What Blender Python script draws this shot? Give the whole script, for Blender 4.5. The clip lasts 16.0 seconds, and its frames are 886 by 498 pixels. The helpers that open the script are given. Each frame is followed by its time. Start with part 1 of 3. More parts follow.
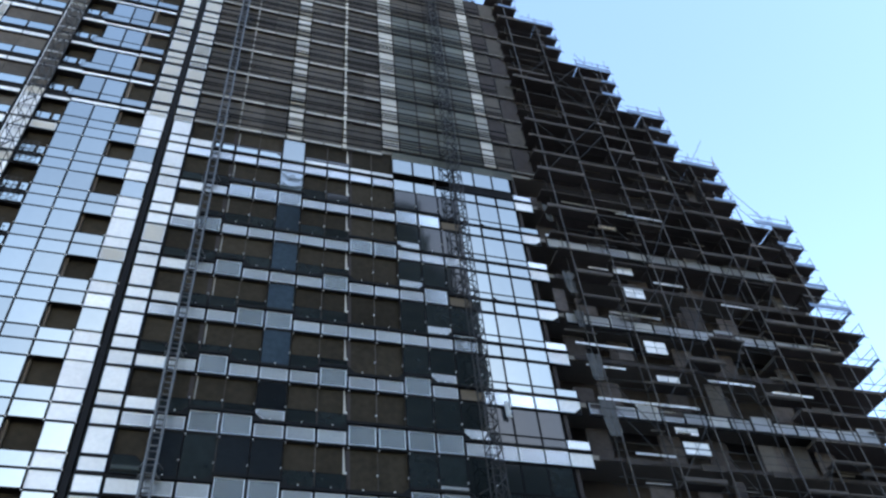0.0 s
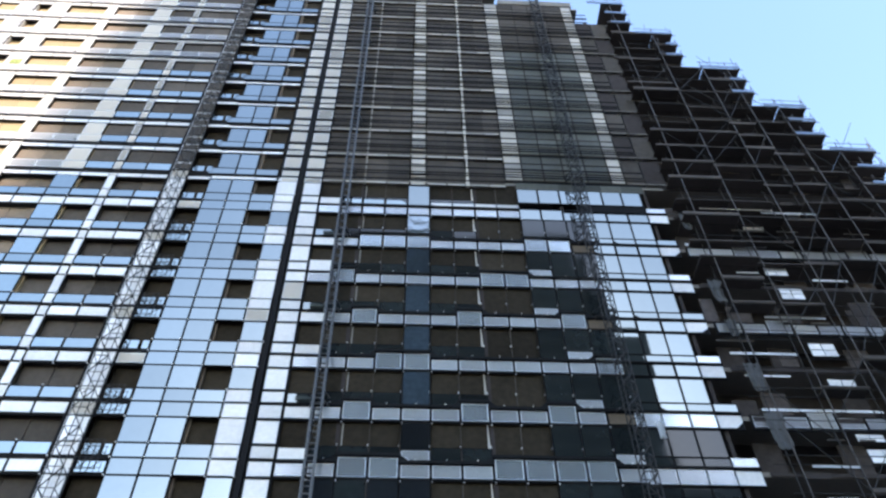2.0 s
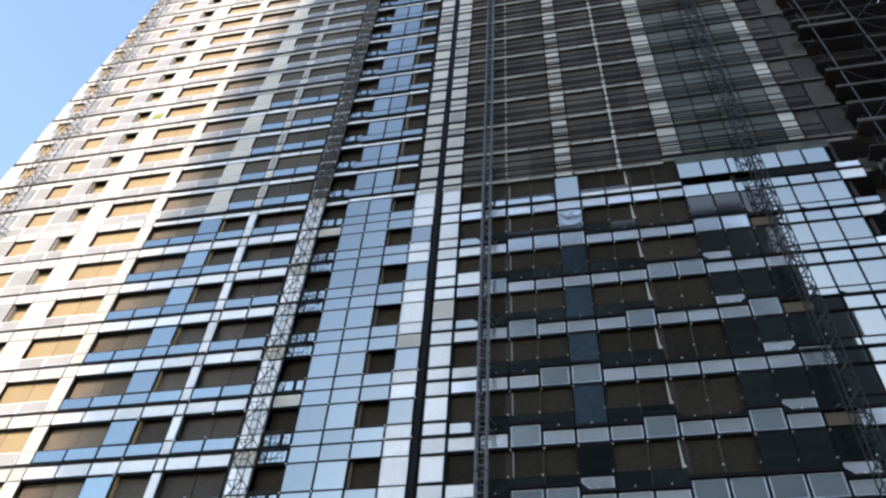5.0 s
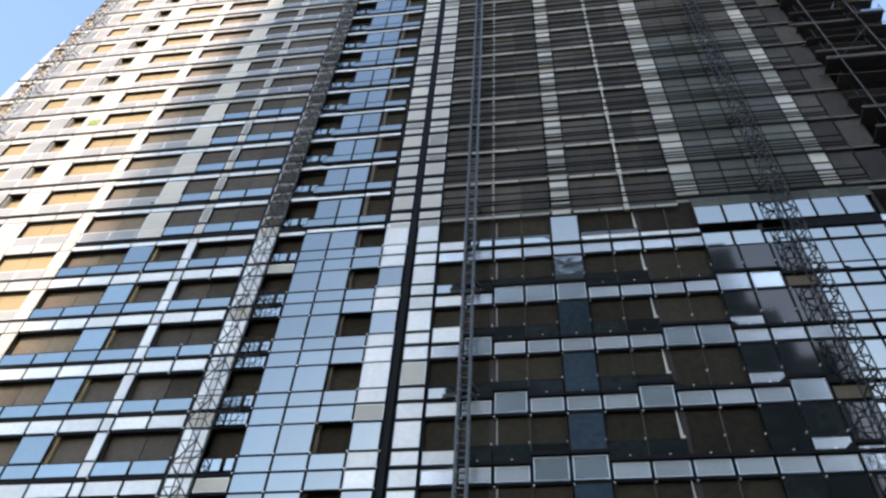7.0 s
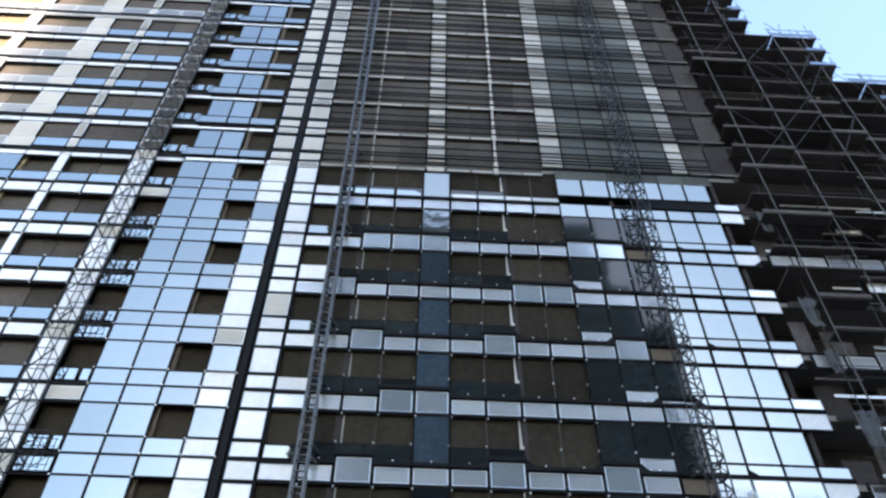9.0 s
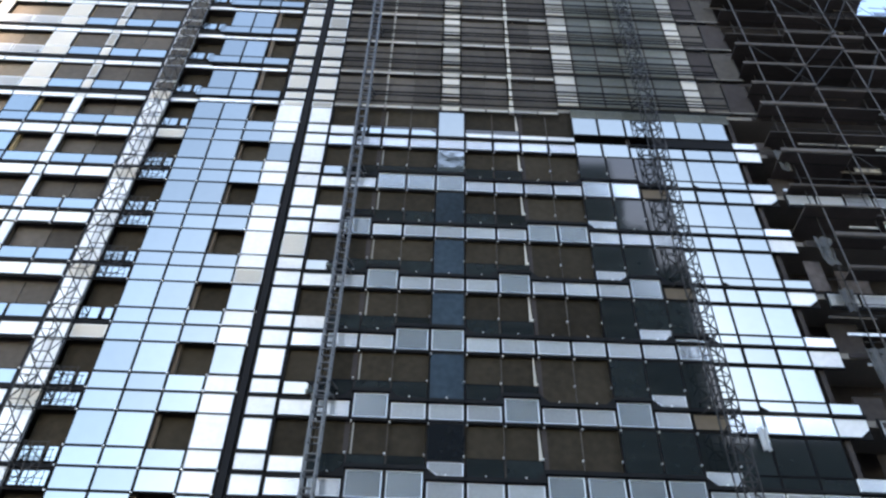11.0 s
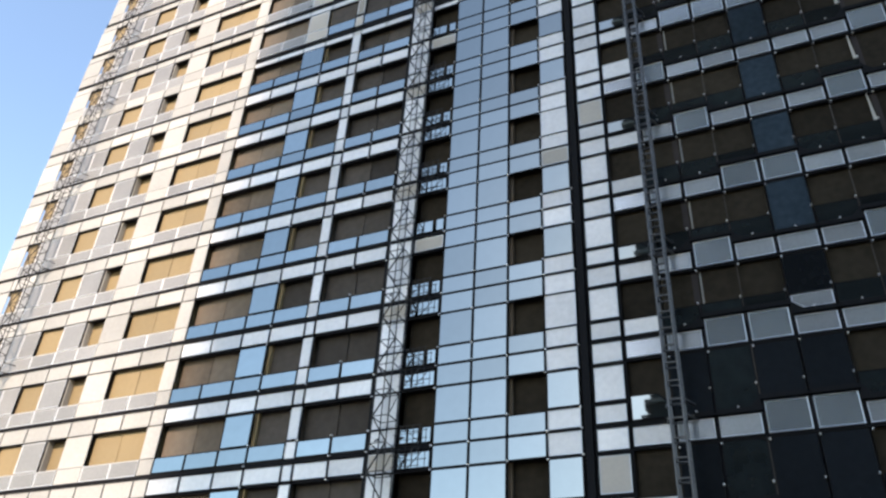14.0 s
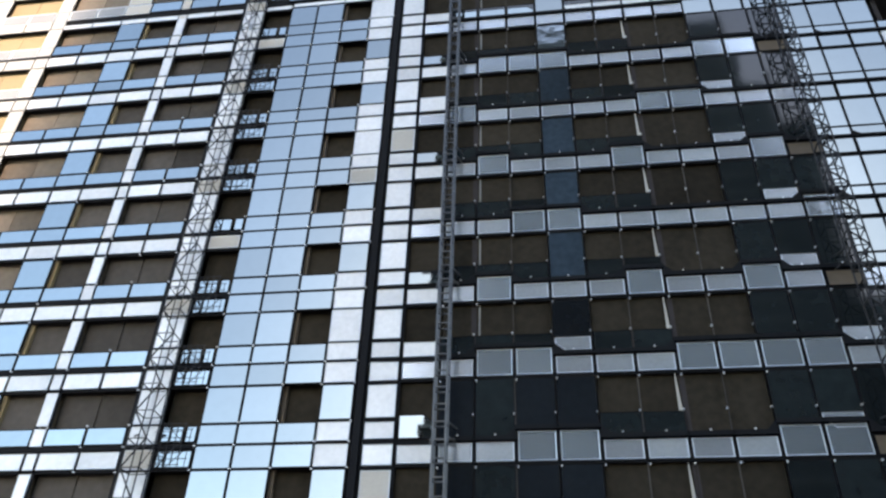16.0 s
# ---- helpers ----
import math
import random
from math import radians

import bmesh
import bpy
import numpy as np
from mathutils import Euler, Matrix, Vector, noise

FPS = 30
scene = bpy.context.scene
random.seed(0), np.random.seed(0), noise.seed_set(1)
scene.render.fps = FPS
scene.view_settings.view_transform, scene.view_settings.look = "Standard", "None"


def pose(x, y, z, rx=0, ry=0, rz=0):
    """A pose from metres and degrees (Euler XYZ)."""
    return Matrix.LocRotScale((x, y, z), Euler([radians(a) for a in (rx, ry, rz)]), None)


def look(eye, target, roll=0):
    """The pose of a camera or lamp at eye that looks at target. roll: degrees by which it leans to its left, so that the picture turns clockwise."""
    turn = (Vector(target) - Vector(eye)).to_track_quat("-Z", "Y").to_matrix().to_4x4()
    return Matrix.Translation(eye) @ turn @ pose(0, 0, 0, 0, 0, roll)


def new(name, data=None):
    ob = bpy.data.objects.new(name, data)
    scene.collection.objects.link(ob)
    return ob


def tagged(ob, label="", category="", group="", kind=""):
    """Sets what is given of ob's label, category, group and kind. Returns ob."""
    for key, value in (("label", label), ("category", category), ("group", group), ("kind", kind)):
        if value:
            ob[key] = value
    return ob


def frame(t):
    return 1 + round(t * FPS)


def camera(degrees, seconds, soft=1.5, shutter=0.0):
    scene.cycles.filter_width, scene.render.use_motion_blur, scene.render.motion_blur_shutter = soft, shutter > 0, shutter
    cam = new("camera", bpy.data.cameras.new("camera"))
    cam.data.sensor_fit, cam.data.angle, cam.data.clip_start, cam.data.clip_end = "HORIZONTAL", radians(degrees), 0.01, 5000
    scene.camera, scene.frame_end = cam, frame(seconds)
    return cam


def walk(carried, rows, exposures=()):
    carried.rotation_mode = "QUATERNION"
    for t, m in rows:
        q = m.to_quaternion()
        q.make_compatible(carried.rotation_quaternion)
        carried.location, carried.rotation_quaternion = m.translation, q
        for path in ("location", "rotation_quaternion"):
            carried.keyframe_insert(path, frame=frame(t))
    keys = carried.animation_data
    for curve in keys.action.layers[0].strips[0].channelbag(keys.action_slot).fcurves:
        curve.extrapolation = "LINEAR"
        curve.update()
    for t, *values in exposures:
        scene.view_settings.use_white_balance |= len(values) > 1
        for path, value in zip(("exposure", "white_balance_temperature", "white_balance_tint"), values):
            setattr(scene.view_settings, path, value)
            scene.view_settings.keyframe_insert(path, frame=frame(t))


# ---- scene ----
cam = camera(57.6, 16.0, soft=2.5)
ROWS = [
    (0.0, -1.75, -30.38, 1.88, -16.00, 46.29, 4.47),
    (0.5, -1.32, -30.18, 1.75, -13.60, 47.87, 3.96),
    (1.0, -0.95, -30.17, 1.58, -10.49, 48.89, 3.15),
    (1.5, -0.46, -30.10, 1.56, -6.80, 49.52, 2.08),
    (2.0, 0.11, -29.97, 1.67, -2.94, 49.89, 0.81),
    (2.5, 0.67, -29.83, 1.81, 0.92, 50.03, -0.38),
    (3.0, 1.00, -29.62, 1.96, 4.59, 50.06, -1.39),
    (3.5, 1.27, -29.60, 2.02, 7.84, 49.66, -1.95),
    (4.0, 1.43, -29.50, 2.20, 9.88, 49.22, -2.16),
    (4.2, 1.50, -29.54, 2.17, 10.38, 49.04, -2.25),
    (6.3, -0.68, -24.01, 11.09, 10.18, 50.76, -3.96),
    (6.5, -0.65, -23.99, 11.14, 9.39, 51.02, -3.63),
    (7.0, -0.57, -23.99, 11.14, 7.26, 51.26, -2.91),
    (7.5, -0.49, -24.00, 11.05, 5.21, 50.91, -2.14),
    (8.0, -0.27, -24.37, 10.38, 2.82, 50.03, -1.25),
    (8.5, -0.10, -24.87, 9.53, -0.20, 49.23, -0.60),
    (9.0, -0.07, -24.97, 9.37, -3.07, 48.39, -0.40),
    (9.2, -0.06, -24.98, 9.34, -4.08, 48.06, -0.44),
    (11.3, -0.08, -25.05, 9.20, -1.13, 43.53, -1.35),
    (11.5, -0.10, -25.06, 9.17, 1.09, 43.09, -1.73),
    (12.0, -0.15, -25.08, 9.15, 6.86, 41.92, -2.57),
    (12.5, -0.27, -24.96, 9.31, 12.64, 40.43, -3.32),
    (13.0, -0.31, -24.97, 9.29, 17.96, 38.38, -3.70),
    (13.5, -0.48, -24.81, 9.45, 21.79, 35.95, -3.31),
    (14.0, -0.48, -24.83, 9.41, 23.84, 34.02, -2.89),
    (14.5, -0.35, -24.98, 9.22, 24.00, 32.95, -2.75),
    (15.0, -0.38, -24.91, 9.29, 20.66, 33.12, -2.64),
    (15.5, -0.22, -25.04, 9.15, 14.36, 34.51, -2.44),
    (16.0, -0.11, -25.19, 8.99, 7.55, 35.95, -1.79),
]
EXPOSURES = ((0, 2.22, 7020, 19), (2.5, 2.3, 7200, 20), (4.2, 1.9, 7350, 20), (6.5, 1.9, 7600, 20), (9.2, 2.48, 7400, 21), (11.3, 2.62, 7650, 22), (12.5, 2.04, 7700, 20), (14, 1.56, 7600, 20), (15, 1.48, 7650, 20), (16, 2.1, 7750, 22))
walk(cam, [(t, pose(x, y, z, 90 + pitch, roll, yaw)) for t, x, y, z, yaw, pitch, roll in ROWS], EXPOSURES)

# world, sun
SUN_EL, SUN_SIDE = 31.0, 0.1
world = bpy.data.worlds.new("world")
scene.world = world
world.use_nodes = True
wn = world.node_tree
sky = wn.nodes.new("ShaderNodeTexSky")
sky.sky_type, sky.sun_disc = "NISHITA", False
sky.sun_elevation, sky.sun_rotation = radians(SUN_EL), radians(180 - math.degrees(math.atan(SUN_SIDE)))
sky.air_density, sky.dust_density, sky.ozone_density = 1.0, 0.5, 0.65
cast = wn.nodes.new("ShaderNodeVectorMath")
cast.operation = "MULTIPLY"
cast.inputs[1].default_value = (0.86, 1.02, 1.065)
wn.links.new(sky.outputs[0], cast.inputs[0])
wn.links.new(cast.outputs[0], wn.nodes["Background"].inputs[0])
wn.nodes["Background"].inputs[1].default_value = 0.15
sun_data = bpy.data.lights.new("sun", "SUN")
sun_data.energy, sun_data.angle, sun_data.color = 2.0, radians(1.8), (1.0, 0.92, 0.81)
sun = new("sun", sun_data)
sun.matrix_world = look((SUN_SIDE * 100, -100, 100 * math.tan(radians(SUN_EL))), (0, 0, 0))


# materials
def material(name, colour, rough=0.6, metal=0.0, grain=0.12, scale=3.0, bump=0.0, per=0.0, spec=0.5, stain=0.0):
    m = bpy.data.materials.new(name)
    m.use_nodes = True
    n, l = m.node_tree.nodes, m.node_tree.links
    b = n["Principled BSDF"]
    b.inputs["Roughness"].default_value, b.inputs["Metallic"].default_value = rough, metal
    b.inputs["Specular IOR Level"].default_value = spec
    geo = n.new("ShaderNodeNewGeometry")
    big = n.new("ShaderNodeTexNoise")
    big.inputs["Scale"].default_value, big.inputs["Detail"].default_value = scale * 0.18, 5
    fine = n.new("ShaderNodeTexNoise")
    fine.inputs["Scale"].default_value, fine.inputs["Detail"].default_value = scale * 4, 6
    l.new(geo.outputs["Position"], big.inputs["Vector"])
    l.new(geo.outputs["Position"], fine.inputs["Vector"])
    mix = n.new("ShaderNodeMath")
    mix.operation = "MULTIPLY_ADD"
    mix.inputs[1].default_value = 0.6
    l.new(big.outputs[0], mix.inputs[0])
    half = n.new("ShaderNodeMath")
    half.operation = "MULTIPLY"
    half.inputs[1].default_value = 0.4
    l.new(fine.outputs[0], half.inputs[0])
    l.new(half.outputs[0], mix.inputs[2])
    ramp = n.new("ShaderNodeMapRange")
    ramp.inputs[1].default_value, ramp.inputs[2].default_value = 0.3, 0.7
    ramp.inputs[3].default_value, ramp.inputs[4].default_value = 1 - grain - stain, 1 + grain
    l.new(mix.outputs[0], ramp.inputs[0])
    value = ramp.outputs[0]
    if per:
        info = n.new("ShaderNodeObjectInfo")
        both = n.new("ShaderNodeMath")
        both.operation = "ADD"
        l.new(info.outputs["Random"], both.inputs[0])
        l.new(geo.outputs["Random Per Island"], both.inputs[1])
        wrap = n.new("ShaderNodeMath")
        wrap.operation = "FRACT"
        l.new(both.outputs[0], wrap.inputs[0])
        pr = n.new("ShaderNodeMapRange")
        pr.inputs[3].default_value, pr.inputs[4].default_value = 1 - per, 1 + per
        l.new(wrap.outputs[0], pr.inputs[0])
        mul = n.new("ShaderNodeMath")
        mul.operation = "MULTIPLY"
        l.new(value, mul.inputs[0])
        l.new(pr.outputs[0], mul.inputs[1])
        value = mul.outputs[0]
    tint = n.new("ShaderNodeVectorMath")
    tint.operation = "SCALE"
    tint.inputs[0].default_value = colour
    l.new(value, tint.inputs["Scale"])
    l.new(tint.outputs[0], b.inputs["Base Color"])
    if bump:
        bp = n.new("ShaderNodeBump")
        bp.inputs["Strength"].default_value, bp.inputs["Distance"].default_value = bump, 0.02
        l.new(big.outputs[0], bp.inputs["Height"])
        l.new(bp.outputs[0], b.inputs["Normal"])
    return m


M = dict(
    white=material("white_panel", (0.74, 0.72, 0.70), 0.3, 0.15, 0.04, 1.2, 0.0, 0.16, stain=0.24),
    cream=material("cream_wall", (0.41, 0.4, 0.375), 0.6, 0.0, 0.12, 1.5, 0.0, 0.16, stain=0.08),
    grey=material("grey_spandrel", (0.54, 0.56, 0.58), 0.22, 0.55, 0.08, 2.0, 0.0, 0.24, stain=0.12),
    steelblue=material("blue_grey_spandrel", (0.44, 0.49, 0.525), 0.16, 0.75, 0.08, 2.0, 0.0, 0.14, stain=0.08),
    sash=material("dull_spandrel", (0.15, 0.15, 0.155), 0.35, 0.1, 0.3, 2.0, 0.0, 0.3),
    rim=material("spandrel_rim", (0.44, 0.45, 0.46), 0.3, 0.4, 0.05, 4.0),
    beige=material("beige_panel", (0.44, 0.395, 0.34), 0.55, 0.0, 0.1, 2.0, 0.0, 0.12),
    mirror=material("mirror_glass", (0.198, 0.226, 0.226), 0.025, 1.0, 0.05, 0.7, 0.12, 0.1),
    blue=material("blue_glass", (0.255, 0.295, 0.292), 0.03, 1.0, 0.08, 0.7, 0.12, 0.12),
    crumple=material("film_wrinkled_glass", (0.25, 0.29, 0.31), 0.08, 1.0, 0.15, 6.0, 1.0, 0.0),
    sheet=material("dust_sheet", (0.085, 0.085, 0.088), 0.8, 0.0, 0.3, 3.0, 0.3, spec=0.2),
    haze=material("film_covered_glass", (0.27, 0.26, 0.245), 0.4, 0.1, 0.15, 2.0, 0.0, 0.1, stain=0.1),
    dark=material("dark_glass", (0.0095, 0.013, 0.014), 0.06, 0.0, 0.6, 0.6, 0.5, 0.5, spec=0.5),
    navy=material("navy_glass", (0.009, 0.011, 0.0135), 0.08, 0.0, 0.35, 1.0, 0.35, 0.4, spec=0.3),
    inky=material("ink_blue_glass", (0.025, 0.039, 0.053), 0.08, 0.0, 0.45, 1.0, 0.35, 0.4, spec=0.4),
    sea=material("dusty_green_glass", (0.1, 0.102, 0.088), 0.5, 0.0, 0.3, 1.5, 0.0, 0.35, spec=0.1),
    black=material("black_frame", (0.0125, 0.0125, 0.014), 0.85, 0.0, 0.1, 4.0, spec=0.08),
    edge=material("panel_edge", (0.6, 0.61, 0.62), 0.35, 0.2, 0.05, 4.0),
    slab=material("concrete_slab", (0.2, 0.175, 0.15), 0.85, 0.0, 0.15, 1.5, 0.3),
    lip=material("slab_edge", (0.27, 0.25, 0.225), 0.8, 0.0, 0.2, 2.5, 0.2, stain=0.1),
    # tan board with the shade mixed into its colour
    tan_shade=material("shaded_tan_board", (0.18, 0.142, 0.11), 0.8, 0.0, 0.25, 0.9, 0.0, 0.25, spec=0.1),
    room=material("brown_board", (0.12, 0.085, 0.056), 0.8, 0.0, 0.25, 0.8, 0.0, 0.15),
    # brown darkened to stand for the shaded rooms behind the openings
    den=material("shaded_room_brown", (0.034, 0.027, 0.0195), 0.85, 0.0, 0.45, 0.9, 0.0, 0.25, spec=0.06),
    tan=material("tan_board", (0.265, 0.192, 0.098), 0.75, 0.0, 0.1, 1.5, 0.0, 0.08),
    # dimness of the unlit bays put into the colour
    gloom=material("shaded_interior", (0.05, 0.042, 0.041), 0.9, 0.0, 0.3, 0.6, spec=0.08),
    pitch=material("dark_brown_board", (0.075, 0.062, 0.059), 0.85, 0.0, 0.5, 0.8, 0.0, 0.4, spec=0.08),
    raw=material("raw_board", (0.076, 0.065, 0.057), 0.8, 0.0, 0.3, 0.9, 0.0, 0.3, spec=0.1),
    steel=material("galvanised_steel", (0.085, 0.082, 0.08), 0.45, 0.5, 0.2, 5.0),
    tube=material("scaffold_tube", (0.085, 0.074, 0.07), 0.5, 0.3, 0.4, 5.0),
    rust=material("worn_steel", (0.032, 0.03, 0.03), 0.6, 0.2, 0.4, 5.0, spec=0.25),
    plank=material("scaffold_plank", (0.09, 0.076, 0.07), 0.8, 0.0, 0.25, 3.0, 0.0, 0.3, spec=0.1),
    bluedeck=material("blue_painted_board", (0.10, 0.16, 0.26), 0.5, 0.1, 0.2, 2.0, 0.0, 0.2),
    lime=material("yellow_green_sheet", (0.17, 0.21, 0.045), 0.7, 0.0, 0.15, 6.0),
    asphalt=material("asphalt", (0.05, 0.05, 0.052), 0.9, 0.0, 0.2, 1.0),
    tower=material("neighbour_facade", (0.045, 0.045, 0.042), 0.6, 0.0, 0.3, 0.3),
    band=material("neighbour_band", (0.28, 0.27, 0.25), 0.7, 0.0, 0.2, 0.5),
)


class Mesher:
    """Collects boxes and prisms, by material, into one mesh."""

    def __init__(self):
        self.v, self.f, self.mi, self.mats = [], [], [], []

    def index(self, mat):
        if mat not in self.mats:
            self.mats.append(mat)
        return self.mats.index(mat)

    def prism(self, ring, y0, y1, mat):
        """A flat outline (x, z) with thickness from y0 (front) to y1."""
        n, k, a = len(ring), len(self.v), self.index(mat)
        self.v += [(x, y0, z) for x, z in ring] + [(x, y1, z) for x, z in ring]
        self.f += [tuple(range(k, k + n)), tuple(range(k + 2 * n - 1, k + n - 1, -1))]
        self.f += [(k + i, k + n + i, k + n + (i + 1) % n, k + (i + 1) % n) for i in range(n)]
        self.mi += [a] * (n + 2)

    def box(self, x0, x1, y0, y1, z0, z1, mat):
        self.prism([(x0, z0), (x1, z0), (x1, z1), (x0, z1)], y0, y1, mat)

    def bar(self, p, q, r, mat, sides=6):
        """A tube from p to q."""
        p, q = Vector(p), Vector(q)
        d = (q - p).normalized()
        u = d.orthogonal().normalized()
        w = d.cross(u)
        k, a = len(self.v), self.index(mat)
        for c in (p, q):
            self.v += [tuple(c + r * (math.cos(2 * math.pi * i / sides) * u + math.sin(2 * math.pi * i / sides) * w)) for i in range(sides)]
        self.f += [(k + i, k + (i + 1) % sides, k + sides + (i + 1) % sides, k + sides + i) for i in range(sides)]
        self.f += [tuple(range(k + sides - 1, k - 1, -1)), tuple(range(k + sides, k + 2 * sides))]
        self.mi += [a] * (sides + 2)

    def panel(self, ring, y, depth, face, rim):
        """A cladding panel: a rim and a slightly sunk face."""
        cx = sum(p[0] for p in ring) / len(ring)
        cz = sum(p[1] for p in ring) / len(ring)
        inner = []
        for x, z in ring:
            dx, dz = cx - x, cz - z
            inner.append((x + math.copysign(min(0.035, abs(dx)), dx), z + math.copysign(min(0.035, abs(dz)), dz)))
        n, k, a, b = len(ring), len(self.v), self.index(face), self.index(rim)
        self.v += [(x, y, z) for x, z in ring] + [(x, y + 0.012, z) for x, z in inner] + [(x, y + depth, z) for x, z in ring]
        self.f.append(tuple(range(k + n, k + 2 * n)))
        self.mi.append(a)
        for i in range(n):
            j = (i + 1) % n
            self.f += [(k + i, k + j, k + n + j, k + n + i), (k + i, k + 2 * n + i, k + 2 * n + j, k + j)]
            self.mi += [b, b]
        self.f.append(tuple(range(k + 3 * n - 1, k + 2 * n - 1, -1)))
        self.mi.append(b)

    def mesh(self, name):
        me = bpy.data.meshes.new(name)
        me.from_pydata(self.v, [], self.f)
        for m in self.mats:
            me.materials.append(m)
        me.polygons.foreach_set("material_index", self.mi)
        me.update()
        return me


def part(name, shape, parent, label=""):
    ob = new(name, shape.mesh(name) if isinstance(shape, Mesher) else shape)
    ob.parent = parent
    return tagged(ob, label)


# the ground and the tower's floor grid
LEFT, JOINT = -40.34, -6.76
H, L0 = 3.1, 41.3           # storey height, slab line of the highest clad storey
BASE = L0 - 13 * H          # lowest storey's slab line
STOREYS = range(-13, 15)
CLAD = 43.5                 # cladding of the middle stops here


def west_edge(z):
    """The west end of each storey; the upper ones end a little further in."""
    return LEFT + max(0.0, z - 48) * 0.055


def line_z(k):
    return L0 + k * H


g = Mesher()
g.box(-900, 900, -900, 900, -0.5, 0, M["asphalt"])
tagged(new("ground", g.mesh("ground")), "dark grey asphalt ground in front of the tower", "ground", kind="structure")


class Wing:
    """One stretch of the facade, cut into bands of four storeys; panels that come into view are parts, those below are joined."""

    def __init__(self, name, label):
        self.name, self.label, self.bands, self.cache = name, label, {}, {}

    def band(self, z):
        b = int((z - BASE) // (4 * H))
        if b not in self.bands:
            ob = tagged(new(f"{self.name}_{b + 1}"), self.label, "facade", kind="structure")
            self.bands[b] = (ob, Mesher(), {})
        return self.bands[b]

    def panel(self, x0, x1, z0, z1, mat, y=0.0, cut="", gap=0.06, rim=None, name="panel", depth=0.05):
        w, h = x1 - x0 - 2 * gap, z1 - z0 - 2 * gap
        c = min(0.33, h * 0.55)
        ring = [(0, 0), (w, 0), (w, h), (0, h)]
        if cut == "bl":
            ring = [(c * 1.2, 0), (w, 0), (w, h), (0, h), (0, c)]
        if cut == "br":
            ring = [(0, 0), (w - c * 1.2, 0), (w, c), (w, h), (0, h)]
        if cut == "tr":
            ring = [(0, 0), (w, 0), (w, h - c), (w - c, h), (0, h)]
        if rim is None:
            rim = M["black"] if mat in (M["mirror"], M["blue"]) else M["edge"]
        ob, rest, _ = self.band(z0 + 0.9)
        if z0 > 14:
            key = (round(w, 2), round(h, 2), mat.name, cut, rim.name, name)
            if key not in self.cache:
                s = Mesher()
                s.panel(ring, 0, depth, mat, rim)
                self.cache[key] = s.mesh(name)
            piece = part(name, self.cache[key], ob)
            piece.location = (x0 + gap, y, z0 + gap)
            piece.rotation_euler = (radians(random.uniform(-0.35, 0.35)), 0, radians(random.uniform(-0.35, 0.35)))
        else:
            rest.panel([(x0 + gap + a, z0 + gap + b) for a, b in ring], y, depth, mat, rim)

    def backing(self, x0, x1, z0, z1, y=0.06, depth=0.06):
        self.fixed(z0).box(x0, x1, y, y + depth, z0, z1, M["black"])

    def fixed(self, z):
        """The mesh of the storey's black frame and bars."""
        return self.band(z + 0.9)[2].setdefault(int((z + 0.9 - BASE) // H), Mesher())

    def piece(self, name, z, shape, label=""):
        return part(name, shape, self.band(z + 0.9)[0], label)

    def done(self):
        for ob, rest, backs in self.bands.values():
            for back in backs.values():
                part("mullion_frame", back, ob, "black metal mullions behind the panels")
            if rest.v:
                tagged(part("lower_panels", rest, ob, "cladding panels low down on the tower"), kind="stuff")


# concrete frame of the tower: slabs, cross walls and back wall
frame_ob = tagged(new("concrete_frame"), "raw concrete floor slabs and cross walls of the unfinished tower", "building frame", kind="structure")


def right_edge(z):
    """How far the stepped scaffold side reaches at height z."""
    for top, x in ((35.4, 36.7), (42.8, 35.8), (48.5, 31.9), (54.4, 29.1), (60.2, 25.8), (66.0, 21.7), (71.8, 18.5)):
        if z < top:
            return x
    return 16.1


for k in STOREYS:
    z = line_z(k)
    s = Mesher()
    right = min(right_edge(z + 1.5) - 1.2, 36)
    top_mid = z < 72.5
    s.box(west_edge(z), right if top_mid else 7.6, 0.16, 7.0, z - 0.32, z - 0.06, M["slab"])
    part("floor_slab", s, frame_ob)
s = Mesher()
s.box(-37.7, JOINT, 4.6, 4.8, 0, 86, M["room"])
s.box(JOINT, 7.6, 4.6, 4.8, 0, 80, M["room"])
s.box(7.6, 15.5, 4.6, 4.8, 0, 72.3, M["room"])
part("back_wall", s, frame_ob)
# backing behind the scaffold, painted in the dim bay colour
s = Mesher()
for i in range(36):
    z = 1.71 + 1.933 * i
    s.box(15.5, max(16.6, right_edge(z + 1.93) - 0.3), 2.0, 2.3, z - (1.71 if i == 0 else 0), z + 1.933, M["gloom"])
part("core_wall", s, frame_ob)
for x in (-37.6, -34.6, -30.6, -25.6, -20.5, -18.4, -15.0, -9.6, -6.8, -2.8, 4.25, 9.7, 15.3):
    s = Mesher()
    # tan in the sun, darker eastward: the rooms' shade is in the wall colour
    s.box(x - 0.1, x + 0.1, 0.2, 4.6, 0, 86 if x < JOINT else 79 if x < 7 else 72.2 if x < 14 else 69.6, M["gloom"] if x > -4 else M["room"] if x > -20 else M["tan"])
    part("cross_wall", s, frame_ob)


